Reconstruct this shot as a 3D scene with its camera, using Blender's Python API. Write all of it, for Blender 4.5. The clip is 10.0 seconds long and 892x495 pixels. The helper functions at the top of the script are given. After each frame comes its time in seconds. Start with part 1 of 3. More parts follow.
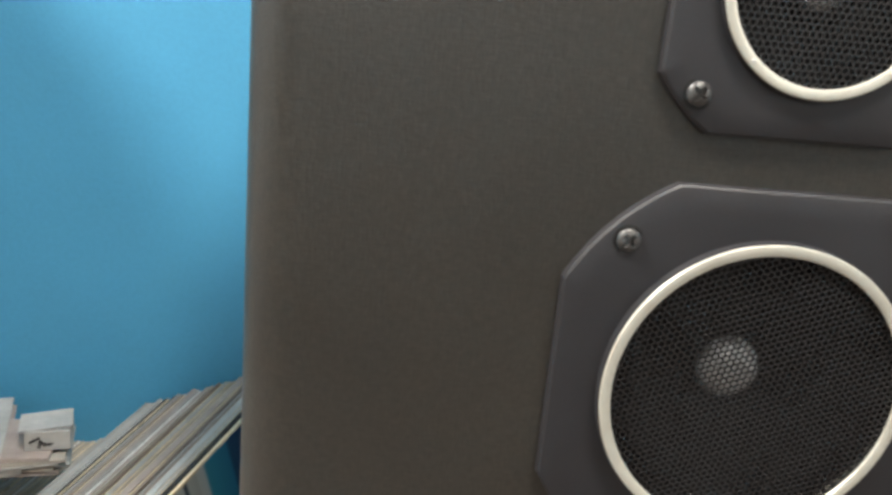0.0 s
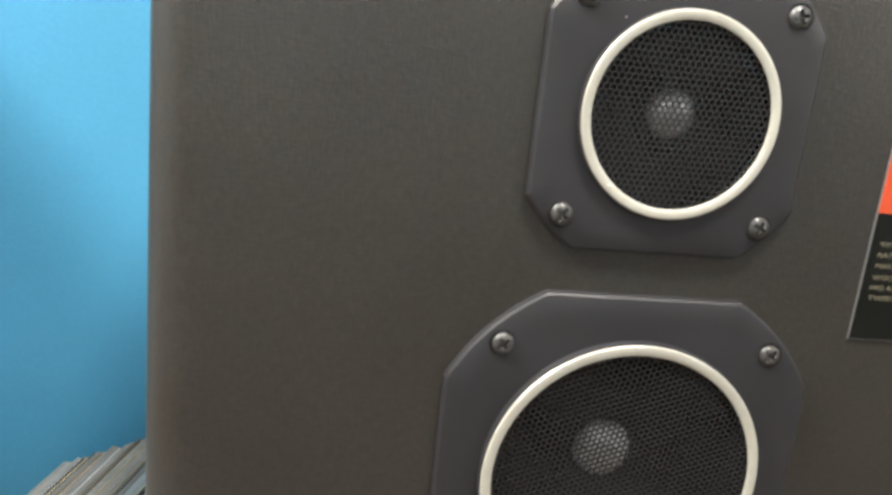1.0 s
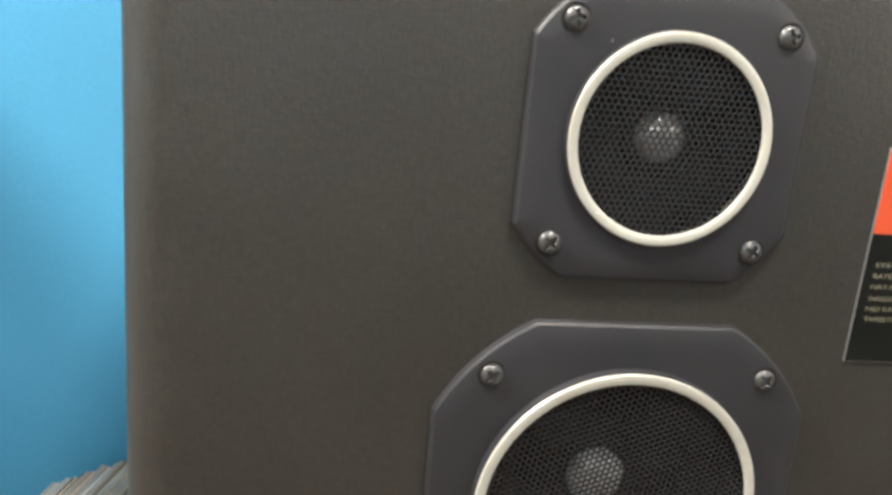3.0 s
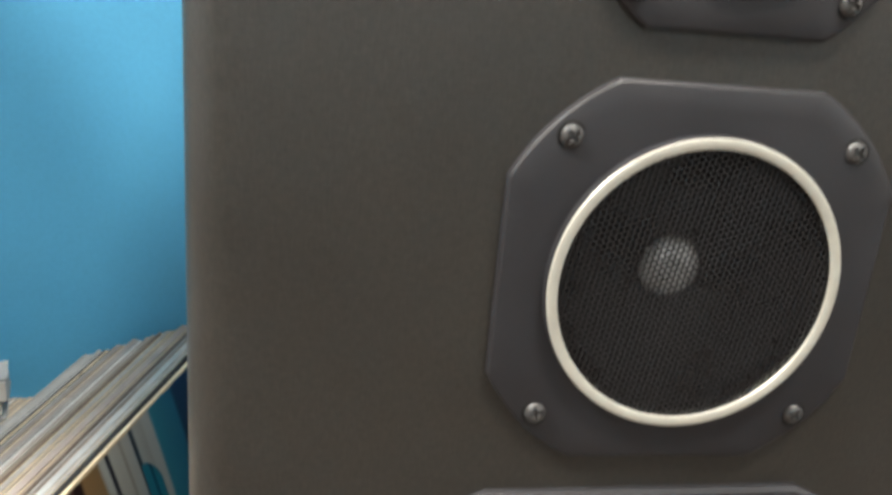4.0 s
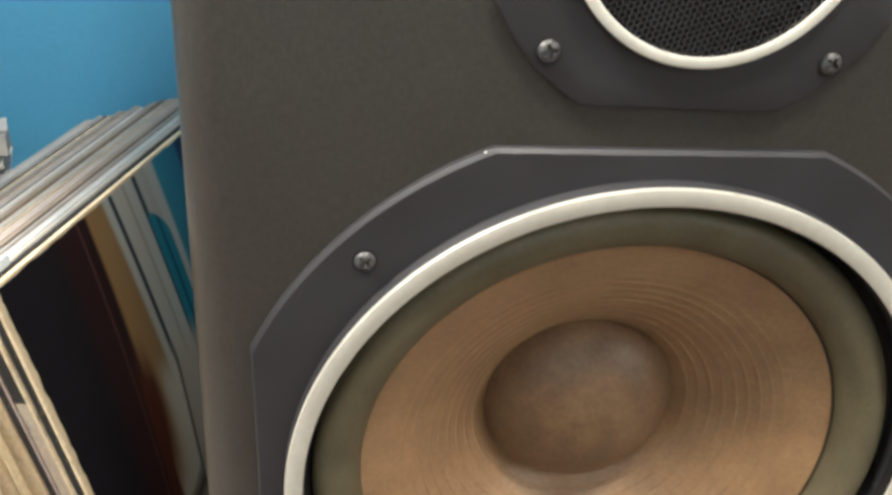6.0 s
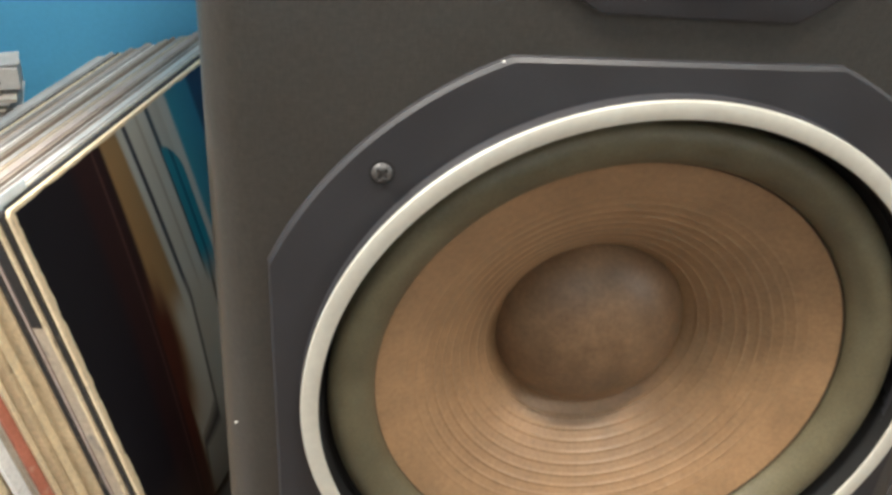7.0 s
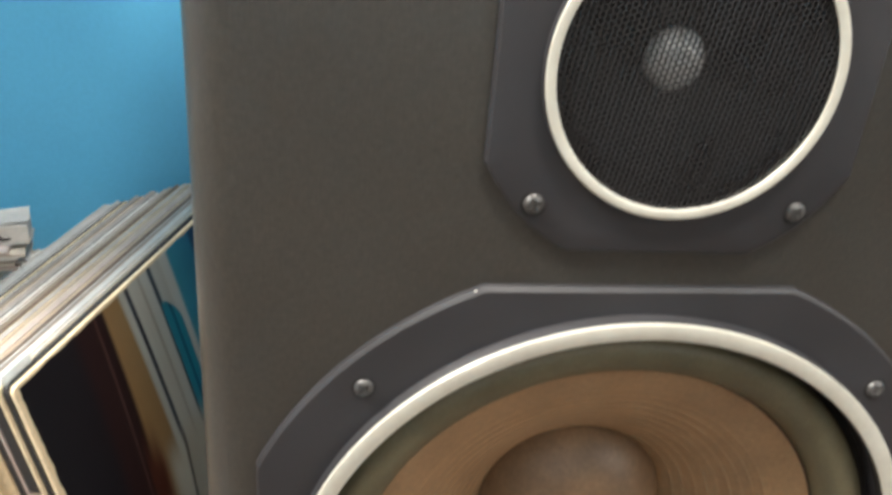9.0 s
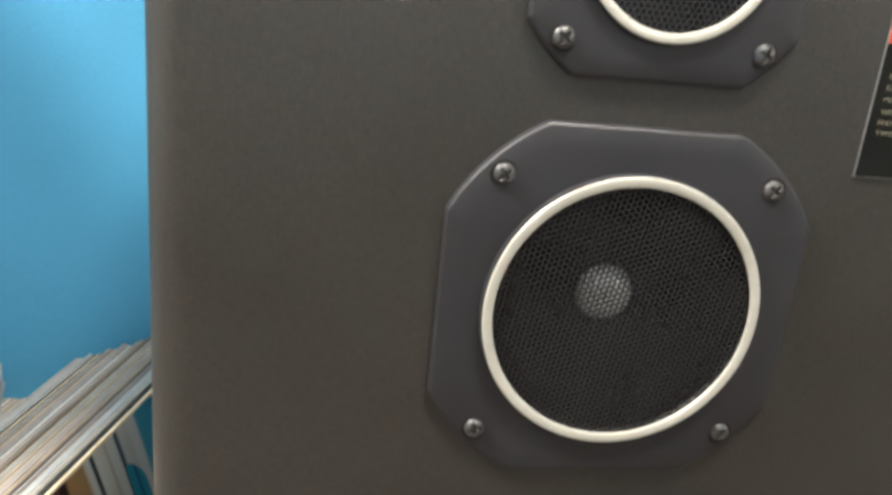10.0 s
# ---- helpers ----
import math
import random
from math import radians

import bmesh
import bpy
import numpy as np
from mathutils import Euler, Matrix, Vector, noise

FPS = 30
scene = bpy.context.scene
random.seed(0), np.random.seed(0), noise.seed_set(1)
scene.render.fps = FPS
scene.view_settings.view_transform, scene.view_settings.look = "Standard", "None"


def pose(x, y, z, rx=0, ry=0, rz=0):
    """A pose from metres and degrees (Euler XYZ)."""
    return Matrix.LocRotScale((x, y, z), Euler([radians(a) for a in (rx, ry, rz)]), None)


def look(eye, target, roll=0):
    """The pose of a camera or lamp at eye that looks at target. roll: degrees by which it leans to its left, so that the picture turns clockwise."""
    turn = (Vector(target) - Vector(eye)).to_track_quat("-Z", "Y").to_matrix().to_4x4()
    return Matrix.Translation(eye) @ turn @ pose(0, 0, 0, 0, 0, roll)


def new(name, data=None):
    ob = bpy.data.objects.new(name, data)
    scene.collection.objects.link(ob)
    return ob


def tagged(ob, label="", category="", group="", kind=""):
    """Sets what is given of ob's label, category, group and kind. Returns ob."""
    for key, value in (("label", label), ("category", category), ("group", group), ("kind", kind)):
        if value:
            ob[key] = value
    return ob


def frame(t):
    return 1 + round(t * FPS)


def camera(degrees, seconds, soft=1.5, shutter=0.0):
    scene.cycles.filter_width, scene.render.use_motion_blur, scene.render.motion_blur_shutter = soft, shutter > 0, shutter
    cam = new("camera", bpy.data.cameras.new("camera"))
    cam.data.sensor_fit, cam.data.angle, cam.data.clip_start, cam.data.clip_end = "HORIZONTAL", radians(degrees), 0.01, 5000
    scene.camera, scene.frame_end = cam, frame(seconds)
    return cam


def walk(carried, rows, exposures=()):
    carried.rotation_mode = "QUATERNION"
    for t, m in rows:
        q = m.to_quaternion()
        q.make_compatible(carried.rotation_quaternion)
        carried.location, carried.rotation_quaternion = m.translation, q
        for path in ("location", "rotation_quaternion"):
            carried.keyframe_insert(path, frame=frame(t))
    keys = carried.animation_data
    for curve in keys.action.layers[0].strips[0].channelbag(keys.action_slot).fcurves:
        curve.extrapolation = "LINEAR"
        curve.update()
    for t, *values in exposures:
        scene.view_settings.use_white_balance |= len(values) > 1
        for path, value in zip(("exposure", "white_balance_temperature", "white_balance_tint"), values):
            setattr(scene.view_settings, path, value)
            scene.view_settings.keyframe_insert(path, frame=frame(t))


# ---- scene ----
cam = camera(57.1, 10.0, soft=3.1, shutter=0.4)
PATH = [
    (0, (-0.145, -0.277, 0.669), (0.02, 1.638, 0.115), 5.4),
    (0.5, (-0.141, -0.287, 0.687), (0.105, 1.617, 0.126), 5.6),
    (1, (-0.13, -0.294, 0.71), (0.178, 1.619, 0.212), 6.0),
    (1.5, (-0.128, -0.293, 0.717), (0.203, 1.617, 0.223), 6.2),
    (2, (-0.128, -0.288, 0.725), (0.218, 1.623, 0.25), 6.3),
    (2.2, (-0.125, -0.287, 0.729), (0.214, 1.626, 0.254), 6.0),
    (3.3, (-0.129, -0.28, 0.708), (0.196, 1.623, 0.183), 5.1),
    (3.5, (-0.138, -0.278, 0.691), (0.19, 1.62, 0.152), 5.5),
    (4, (-0.146, -0.283, 0.646), (0.169, 1.592, 0.026), 5.1),
    (4.5, (-0.141, -0.282, 0.621), (0.164, 1.56, -0.094), 5.3),
    (5, (-0.138, -0.287, 0.605), (0.166, 1.525, -0.185), 5.3),
    (5.5, (-0.14, -0.296, 0.582), (0.152, 1.495, -0.259), 5.0),
    (6, (-0.136, -0.295, 0.556), (0.146, 1.459, -0.363), 4.8),
    (6.2, (-0.135, -0.298, 0.551), (0.145, 1.446, -0.387), 4.9),
    (7.3, (-0.143, -0.307, 0.535), (0.119, 1.407, -0.462), 5.3),
    (7.5, (-0.144, -0.305, 0.538), (0.114, 1.41, -0.458), 5.4),
    (8, (-0.144, -0.302, 0.554), (0.107, 1.43, -0.414), 5.1),
    (8.5, (-0.142, -0.299, 0.574), (0.109, 1.456, -0.35), 4.7),
    (9, (-0.134, -0.301, 0.604), (0.126, 1.496, -0.235), 4.9),
    (9.5, (-0.129, -0.306, 0.641), (0.152, 1.538, -0.081), 5.4),
    (10, (-0.124, -0.306, 0.666), (0.169, 1.573, 0.046), 5.7),
]
walk(cam, [(t, look(eye, target, roll)) for t, eye, target, roll in PATH],
     [(0, -0.26), (0.5, -0.17), (1, -0.07), (2, 0), (3.3, -0.12), (4, -0.18), (4.5, -0.05), (5.5, 0), (6.2, 0.02), (7.5, 0.04), (8.5, 0.04), (9, 0.12), (9.5, 0.13), (10, -0.04)])

# ---- light ----
scene.view_settings.exposure = 0.0
world = bpy.data.worlds.new("room_air")
scene.world = world
world.use_nodes = True
world.node_tree.nodes["Background"].inputs[0].default_value = (0.9, 0.95, 1.0, 1)
world.node_tree.nodes["Background"].inputs[1].default_value = 0.05


# Area lamps added overhead, out of view; no fitting is known.
def unseen_high_lamp(eye, target, watts, size, tint):
    data = bpy.data.lights.new("unseen_high_lamp", "AREA")
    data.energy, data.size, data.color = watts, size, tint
    ob = new("unseen_high_lamp", data)
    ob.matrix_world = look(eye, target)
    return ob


unseen_high_lamp((0.10, -0.52, 1.95), (0.0, 0.1, 0.6), 29, 0.24, (1.0, 0.93, 0.83))
# Added to brighten the blue wall, with the low block shading its left.
unseen_high_lamp((-1.67, -0.25, 2.42), (-0.2, 0.3, 0.6), 200, 0.60, (1.0, 0.94, 0.85))


# Added area lamps where no window is known; they lift the vinyl's sheen.
def added_room_light(eye, target, watts, width, height, tint):
    data = bpy.data.lights.new("added_room_light", "AREA")
    data.shape, data.size, data.size_y = "RECTANGLE", width, height
    data.energy, data.color = watts, tint
    new("added_room_light", data).matrix_world = look(eye, target)


added_room_light((-0.30, -2.9, 1.90), (0.0, 0.2, 0.75), 23, 2.6, 0.9, (1.0, 0.95, 0.90))
added_room_light((2.9, -1.7, 1.75), (0.0, 0.1, 0.7), 50, 1.5, 1.0, (1.0, 0.95, 0.90))


# ---- materials ----
def material(name, colour, rough=0.5, metal=0.0, fine=600.0, coarse=9.0, vary=0.15, stain=0.12, bump=0.1, spec=0.5, depth=0.0004, rough_vary=0.08, coat=0.0):
    """A surface with fine grain and coarse stains over one base colour."""
    m = bpy.data.materials.new(name)
    m.use_nodes = True
    n, l = m.node_tree.nodes, m.node_tree.links
    b = n["Principled BSDF"]
    b.inputs["Roughness"].default_value, b.inputs["Metallic"].default_value = rough, metal
    b.inputs["Specular IOR Level"].default_value = spec
    b.inputs["Coat Weight"].default_value = coat
    b.inputs["Coat Roughness"].default_value = 0.12
    co = n.new("ShaderNodeTexCoord")
    small, large = n.new("ShaderNodeTexNoise"), n.new("ShaderNodeTexNoise")
    for node, scale, detail in ((small, fine, 3.0), (large, coarse, 6.0)):
        node.inputs["Scale"].default_value, node.inputs["Detail"].default_value = scale, detail
        l.new(co.outputs["Object"], node.inputs["Vector"])
    value = None
    for node, amount in ((small, vary), (large, stain)):
        span = n.new("ShaderNodeMapRange")
        span.inputs["From Min"].default_value, span.inputs["From Max"].default_value = 0.3, 0.7
        span.inputs["To Min"].default_value, span.inputs["To Max"].default_value = 1 - amount, 1 + amount
        l.new(node.outputs["Fac"], span.inputs["Value"])
        if value is None:
            value = span.outputs["Result"]
        else:
            times = n.new("ShaderNodeMath")
            times.operation = "MULTIPLY"
            l.new(value, times.inputs[0])
            l.new(span.outputs["Result"], times.inputs[1])
            value = times.outputs[0]
    scaled = n.new("ShaderNodeVectorMath")
    scaled.operation = "SCALE"
    scaled.inputs[0].default_value = colour
    l.new(value, scaled.inputs["Scale"])
    l.new(scaled.outputs["Vector"], b.inputs["Base Color"])
    r = n.new("ShaderNodeMapRange")
    r.inputs["To Min"].default_value, r.inputs["To Max"].default_value = max(0.02, rough - rough_vary), min(1.0, rough + rough_vary)
    l.new(large.outputs["Fac"], r.inputs["Value"])
    l.new(r.outputs["Result"], b.inputs["Roughness"])
    if bump:
        bp = n.new("ShaderNodeBump")
        bp.inputs["Strength"].default_value, bp.inputs["Distance"].default_value = bump, depth
        l.new(small.outputs["Fac"], bp.inputs["Height"])
        l.new(bp.outputs["Normal"], b.inputs["Normal"])
    return m


def woven(m, across, along, depth, tint):
    """Adds a linen-like embossed weave: noise drawn out across and along, in relief and faintly in tone."""
    n, l = m.node_tree.nodes, m.node_tree.links
    b = n["Principled BSDF"]
    co = n.new("ShaderNodeTexCoord")
    total = None
    for scale in ((across, along, along), (along, along, across)):
        span, noise = n.new("ShaderNodeMapping"), n.new("ShaderNodeTexNoise")
        span.inputs["Scale"].default_value = scale
        noise.inputs["Scale"].default_value, noise.inputs["Detail"].default_value = 1.0, 2.0
        l.new(co.outputs["Object"], span.inputs["Vector"])
        l.new(span.outputs["Vector"], noise.inputs["Vector"])
        if total is None:
            total = noise.outputs["Fac"]
        else:
            add = n.new("ShaderNodeMath")
            add.operation = "ADD"
            l.new(total, add.inputs[0])
            l.new(noise.outputs["Fac"], add.inputs[1])
            total = add.outputs[0]
    tone = n.new("ShaderNodeMapRange")
    tone.inputs["From Min"].default_value, tone.inputs["From Max"].default_value = 0.7, 1.3
    tone.inputs["To Min"].default_value, tone.inputs["To Max"].default_value = 1 - tint, 1 + tint
    l.new(total, tone.inputs["Value"])
    scaled = n.new("ShaderNodeVectorMath")
    scaled.operation = "SCALE"
    l.new(b.inputs["Base Color"].links[0].from_socket, scaled.inputs[0])
    l.new(tone.outputs["Result"], scaled.inputs["Scale"])
    l.new(scaled.outputs["Vector"], b.inputs["Base Color"])
    old = b.inputs["Normal"].links[0].from_socket
    bp = n.new("ShaderNodeBump")
    bp.inputs["Strength"].default_value, bp.inputs["Distance"].default_value = 0.5, depth
    l.new(total, bp.inputs["Height"])
    l.new(old, bp.inputs["Normal"])
    l.new(bp.outputs["Normal"], b.inputs["Normal"])
    return m


VINYL = woven(material("dark_vinyl", (0.0340, 0.0310, 0.0270), 0.34, 0, 420, 14, 0.12, 0.11, 0.2, spec=1.0, rough_vary=0.03), 220, 1000, 0.00018, 0.24)
PLATE = material("satin_plastic", (0.0255, 0.0250, 0.0285), 0.45, 0, 900, 22, 0.08, 0.14, 0.12, spec=0.65)
RING = material("champagne_aluminium", (0.72, 0.70, 0.615), 0.40, 0.40, 300, 40, 0.04, 0.06, 0.05)
GRILLE = material("black_mesh_steel", (0.022, 0.022, 0.024), 0.28, 0.0, 700, 30, 0.15, 0.2, 0.1, spec=0.8)
STEEL = material("dull_screw_steel", (0.135, 0.133, 0.132), 0.38, 0.7, 900, 200, 0.15, 0.25, 0.15)
DARK = material("black_cavity", (0.012, 0.012, 0.012), 0.7, 0, 500, 20, 0.1, 0.2, 0.05)
DOME = material("silver_dome", (0.66, 0.66, 0.66), 0.20, 0.55, 500, 60, 0.05, 0.1, 0.05)
MIDDOME = material("pale_grey_cap", (0.92, 0.92, 0.91), 0.26, 0.3, 500, 60, 0.05, 0.1, 0.05)
MIDCONE = material("charcoal_paper_cone", (0.010, 0.0098, 0.0095), 0.7, 0, 500, 30, 0.15, 0.15, 0.2)
FOAM = material("olive_foam_surround", (0.112, 0.096, 0.056), 0.5, 0, 650, 35, 0.12, 0.20, 0.3)
CONE = material("tan_paper_cone", (0.300, 0.176, 0.088), 0.46, 0, 380, 45, 0.12, 0.14, 0.25, spec=0.7)
CAP = material("dusty_brown_cap", (0.170, 0.100, 0.053), 0.46, 0, 420, 60, 0.14, 0.22, 0.25)
GAP_SHADE = material("brown_gap_shade", (0.065, 0.042, 0.024), 0.5, 0, 500, 30, 0.1, 0.2, 0.1)
GASKET = material("black_gasket", (0.01, 0.01, 0.01), 0.6, 0, 500, 30, 0.1, 0.2, 0.1)
SILVER_EDGE = material("silver_edge", (0.6, 0.6, 0.6), 0.35, 0.8)
LABEL_RED = material("orange_red_print", (0.72, 0.095, 0.035), 0.42, 0, 700, 30, 0.04, 0.07, 0.03)
LABEL_DARK = material("dark_red_print", (0.36, 0.06, 0.03), 0.45, 0)
LABEL_BLACK = material("black_print", (0.010, 0.011, 0.010), 0.4, 0, 700, 30, 0.1, 0.15, 0.03, spec=0.2)
LABEL_TEXT = material("cream_print", (0.27, 0.25, 0.17), 0.5, 0)
BLUE = material("blue_wall_paint", (0.076, 0.350, 0.59), 0.6, 0, 260, 5, 0.03, 0.06, 0.25, depth=0.0008)
PALE = material("pale_wall_paint", (0.50, 0.48, 0.45), 0.8, 0, 200, 3, 0.03, 0.05, 0.2)
WHITE = material("white_ceiling_paint", (0.8, 0.8, 0.78), 0.85, 0, 200, 3, 0.02, 0.04, 0.1)
FLOOR = material("brown_floor", (0.075, 0.05, 0.034), 0.5, 0, 60, 3, 0.15, 0.15, 0.1)
CARD = material("white_card", (0.76, 0.75, 0.71), 0.7, 0, 300, 40, 0.05, 0.14, 0.15)
PAPER = material("cream_paper", (0.42, 0.38, 0.325), 0.8, 0, 300, 40, 0.06, 0.16, 0.15)
PINKISH = material("pinkish_paper", (0.37, 0.31, 0.28), 0.8, 0, 300, 40, 0.06, 0.16, 0.15)
BOXCARD = material("greyed_white_card", (0.44, 0.43, 0.41), 0.7, 0, 300, 40, 0.05, 0.16, 0.15)
LINER = material("hazy_plastic", (0.80, 0.86, 0.90), 0.25, 0, 300, 40, 0.03, 0.08, 0.05)
LINER.node_tree.nodes["Principled BSDF"].inputs["Transmission Weight"].default_value = 0.7
BLUISH = material("bluish_paper", (0.42, 0.425, 0.42), 0.75, 0, 300, 40, 0.06, 0.16, 0.15)
BROWNISH = material("brownish_paper", (0.25, 0.20, 0.16), 0.8, 0, 300, 40, 0.06, 0.2, 0.15)
GREYISH = material("greyish_paper", (0.36, 0.34, 0.32), 0.8, 0, 300, 40, 0.06, 0.2, 0.15)
INK = material("dark_ink", (0.03, 0.028, 0.03), 0.6, 0)


# ---- building helpers ----
def mesh_of(name, bm, mats):
    bmesh.ops.recalc_face_normals(bm, faces=bm.faces)
    me = bpy.data.meshes.new(name)
    bm.to_mesh(me)
    bm.free()
    for m in mats if isinstance(mats, (list, tuple)) else (mats,):
        me.materials.append(m)
    return me


def smooth(me, degrees=35):
    me.shade_smooth()
    me.set_sharp_from_angle(angle=radians(degrees))
    return me


def part(name, bm, mats, parent, label="", m=None, soft=0):
    me = mesh_of(name, bm, mats) if isinstance(bm, bmesh.types.BMesh) else bm
    if soft:
        smooth(me, soft)
    ob = new(name, me)
    ob.parent = parent
    if m is not None:
        ob.matrix_basis = m
    return tagged(ob, label)


def lathe(profile, segments=160):
    """A surface turned round the y axis from (radius, y) pairs."""
    bm = bmesh.new()
    rows = []
    for r, y in profile:
        if r < 1e-6:
            rows.append([bm.verts.new((0, y, 0))])
        else:
            rows.append([bm.verts.new((r * math.cos(a), y, r * math.sin(a))) for a in (2 * math.pi * k / segments for k in range(segments))])
    for one, two in zip(rows, rows[1:]):
        for k in range(segments):
            j = (k + 1) % segments
            if len(one) == 1:
                bm.faces.new((one[0], two[k], two[j]))
            elif len(two) == 1:
                bm.faces.new((one[k], one[j], two[0]))
            else:
                bm.faces.new((one[k], one[j], two[j], two[k]))
    return bm


def box(x0, x1, y0, y1, z0, z1, bevel=0.0, bm=None):
    own = bm is None
    bm = bm or bmesh.new()
    made = bmesh.ops.create_cube(bm, size=1)["verts"]
    for v in made:
        v.co = ((x0 + x1) / 2 + v.co.x * (x1 - x0), (y0 + y1) / 2 + v.co.y * (y1 - y0), (z0 + z1) / 2 + v.co.z * (z1 - z0))
    if bevel and own:
        bmesh.ops.bevel(bm, geom=bm.edges[:], offset=bevel, segments=2, affect="EDGES", profile=0.6)
    return bm


def plate_mesh(half, side, radius, hole, roll, bevel, thick):
    """A square plate whose corners are cut by a circle, with a round hole; front at y = 0."""
    angles = {2 * math.pi * k / 160 for k in range(160)}
    for corner in (math.acos(side / radius), math.asin(half / radius)):
        for a in (corner, -corner, math.pi - corner, math.pi + corner):
            angles.add(a % (2 * math.pi))
    angles = sorted(angles)
    bm = bmesh.new()

    def edge(a):
        return min(radius, side / max(1e-6, abs(math.cos(a))), half / max(1e-6, abs(math.sin(a))))

    levels = [(lambda a: hole, thick + 0.004), (lambda a: hole, 0.0), (lambda a: edge(a) - roll, 0.0), (lambda a: edge(a) - bevel - roll * 0.3, roll * 0.04), (lambda a: edge(a) - bevel, roll * 0.10), (lambda a: edge(a), roll * 0.10 + bevel * 0.8), (lambda a: edge(a) + 0.0002, thick)]
    rows = [[bm.verts.new((f(a) * math.cos(a), y, f(a) * math.sin(a))) for a in angles] for f, y in levels]
    for one, two in zip(rows, rows[1:]):
        for k in range(len(angles)):
            j = (k + 1) % len(angles)
            bm.faces.new((one[k], one[j], two[j], two[k]))
    return bm


def grille_mesh(name, radius, pitch, hole, thick, turn=0.0):
    """Sheet steel with round holes in a honeycomb order, lying at y = 0."""
    verts, faces = [], []
    cell = pitch / math.sqrt(3)
    rim = []
    for k in range(12):
        a = math.pi * k / 6 + math.pi / 6
        rim.append((a, cell if k % 2 == 0 else pitch / 2))
    count = int(radius / pitch) + 3
    for row in range(-count, count + 1):
        for col in range(-count, count + 1):
            cx, cz = pitch * (col + 0.5 * (row % 2)), pitch * 0.8660254 * row
            if math.hypot(cx, cz) > radius:
                continue
            base = len(verts)
            for r_of, y in ((None, 0.0), (hole, 0.0), (hole, thick)):
                for a, out in rim:
                    r = out if r_of is None else r_of
                    x, z = cx + r * math.cos(a), cz + r * math.sin(a)
                    verts.append((x * math.cos(turn) - z * math.sin(turn), y, x * math.sin(turn) + z * math.cos(turn)))
            for k in range(12):
                j = (k + 1) % 12
                faces.append((base + k, base + j, base + 12 + j, base + 12 + k))
                faces.append((base + 12 + k, base + 12 + j, base + 24 + j, base + 24 + k))
    me = bpy.data.meshes.new(name)
    me.from_pydata(verts, [], faces)
    me.materials.append(GRILLE)
    return me


def screw_mesh():
    """A pan-head screw with a cross recess; its seat at y = 0."""
    bm = bmesh.new()
    r0, high = 0.0043, 0.0026
    radii = [r0 * k / 13 for k in range(1, 14)]
    steps = 48
    tip = bm.verts.new((0, -high + 0.0019, 0))
    rows = []
    for r in radii:
        row = []
        for k in range(steps):
            a = 2 * math.pi * k / steps
            x, z = r * math.cos(a), r * math.sin(a)
            y = -high * math.sqrt(max(0.0, 1 - 0.86 * (r / r0) ** 2.6))
            arm = min(abs(x), abs(z)), max(abs(x), abs(z))
            if arm[0] < 0.00062 and arm[1] < 0.0027:
                y += 0.0016
            elif arm[1] < 0.0012:
                y += 0.0008
            row.append(bm.verts.new((x, y, z)))
        rows.append(row)
    rows.append([bm.verts.new((v.co.x, 0.0006, v.co.z)) for v in rows[-1]])
    for k in range(steps):
        bm.faces.new((tip, rows[0][k], rows[0][(k + 1) % steps]))
    for one, two in zip(rows, rows[1:]):
        for k in range(steps):
            j = (k + 1) % steps
            bm.faces.new((one[k], one[j], two[j], two[k]))
    return smooth(mesh_of("screw", bm, STEEL), 50)


def ring_profile(inner, outer, high, back):
    """The section of a flat metal trim ring with narrow chamfers, (radius, y)."""
    c = 0.0004 + 0.04 * (outer - inner)
    return [(outer - 0.0002, -high * 0.74), (outer, -high + c), (outer - c * 0.45, -high + c * 0.25), (outer - c * 1.3, -high), (inner + c * 1.1, -high + c * 0.3), (inner + c * 0.3, -high + c * 0.7), (inner, -high + c * 1.4), (inner + 0.0003, -high + c * 1.4 + back)]


def ring_wall_shade(outer, high):
    """A dark plastic-toned band that paints the shade of a trim ring's outer wall."""
    return lathe([(outer + 0.0006, 0.0004), (outer + 0.0004, -0.0004), (outer + 0.0003, -high * 0.76), (outer + 0.0001, -high * 0.80), (outer - 0.0006, -high * 0.76)], 180)


# ---- room ----
def structure(name, bm, mat, label, category):
    return tagged(part(name, bm, mat, None), label, category, kind="structure")


WALL_Y = 0.43
structure("floor", box(-2.6, 3.0, -3.0, WALL_Y, -0.12, 0.0), FLOOR, "plain brown floor under speaker and records", "floor")
structure("ceiling", box(-2.6, 3.0, -3.0, WALL_Y, 2.5, 2.62), WHITE, "plain white painted ceiling of the room", "ceiling")
structure("wall_north", box(-2.75, 3.15, WALL_Y, WALL_Y + 0.15, -0.12, 2.62), BLUE, "bright blue painted wall behind the speaker", "wall")
structure("wall_south", box(-2.75, 3.15, -3.15, -3.0, -0.12, 2.62), PALE, "plain pale painted wall of the room", "wall")
structure("wall_west", box(-2.75, -2.6, -3.0, WALL_Y, -0.12, 2.62), PALE, "plain pale painted wall of the room", "wall")
structure("wall_east", box(3.0, 3.15, -3.0, WALL_Y, -0.12, 2.62), PALE, "plain pale painted wall of the room", "wall")
# Block added out of view to shade the blue wall's lower left.
structure("wall_shade_block", box(-0.70, -0.585, 0.12, WALL_Y, 0.0, 0.87), PALE, "plain unseen block added to shade the blue wall", "wall")

# ---- loudspeaker ----
HALF, TOP, BACK, FACE, ROUND = 0.1950, 0.79, 0.34, 0.005, 0.022
TW_Z, MID_Z, WF_Z = 0.6896, 0.5402, 0.2732

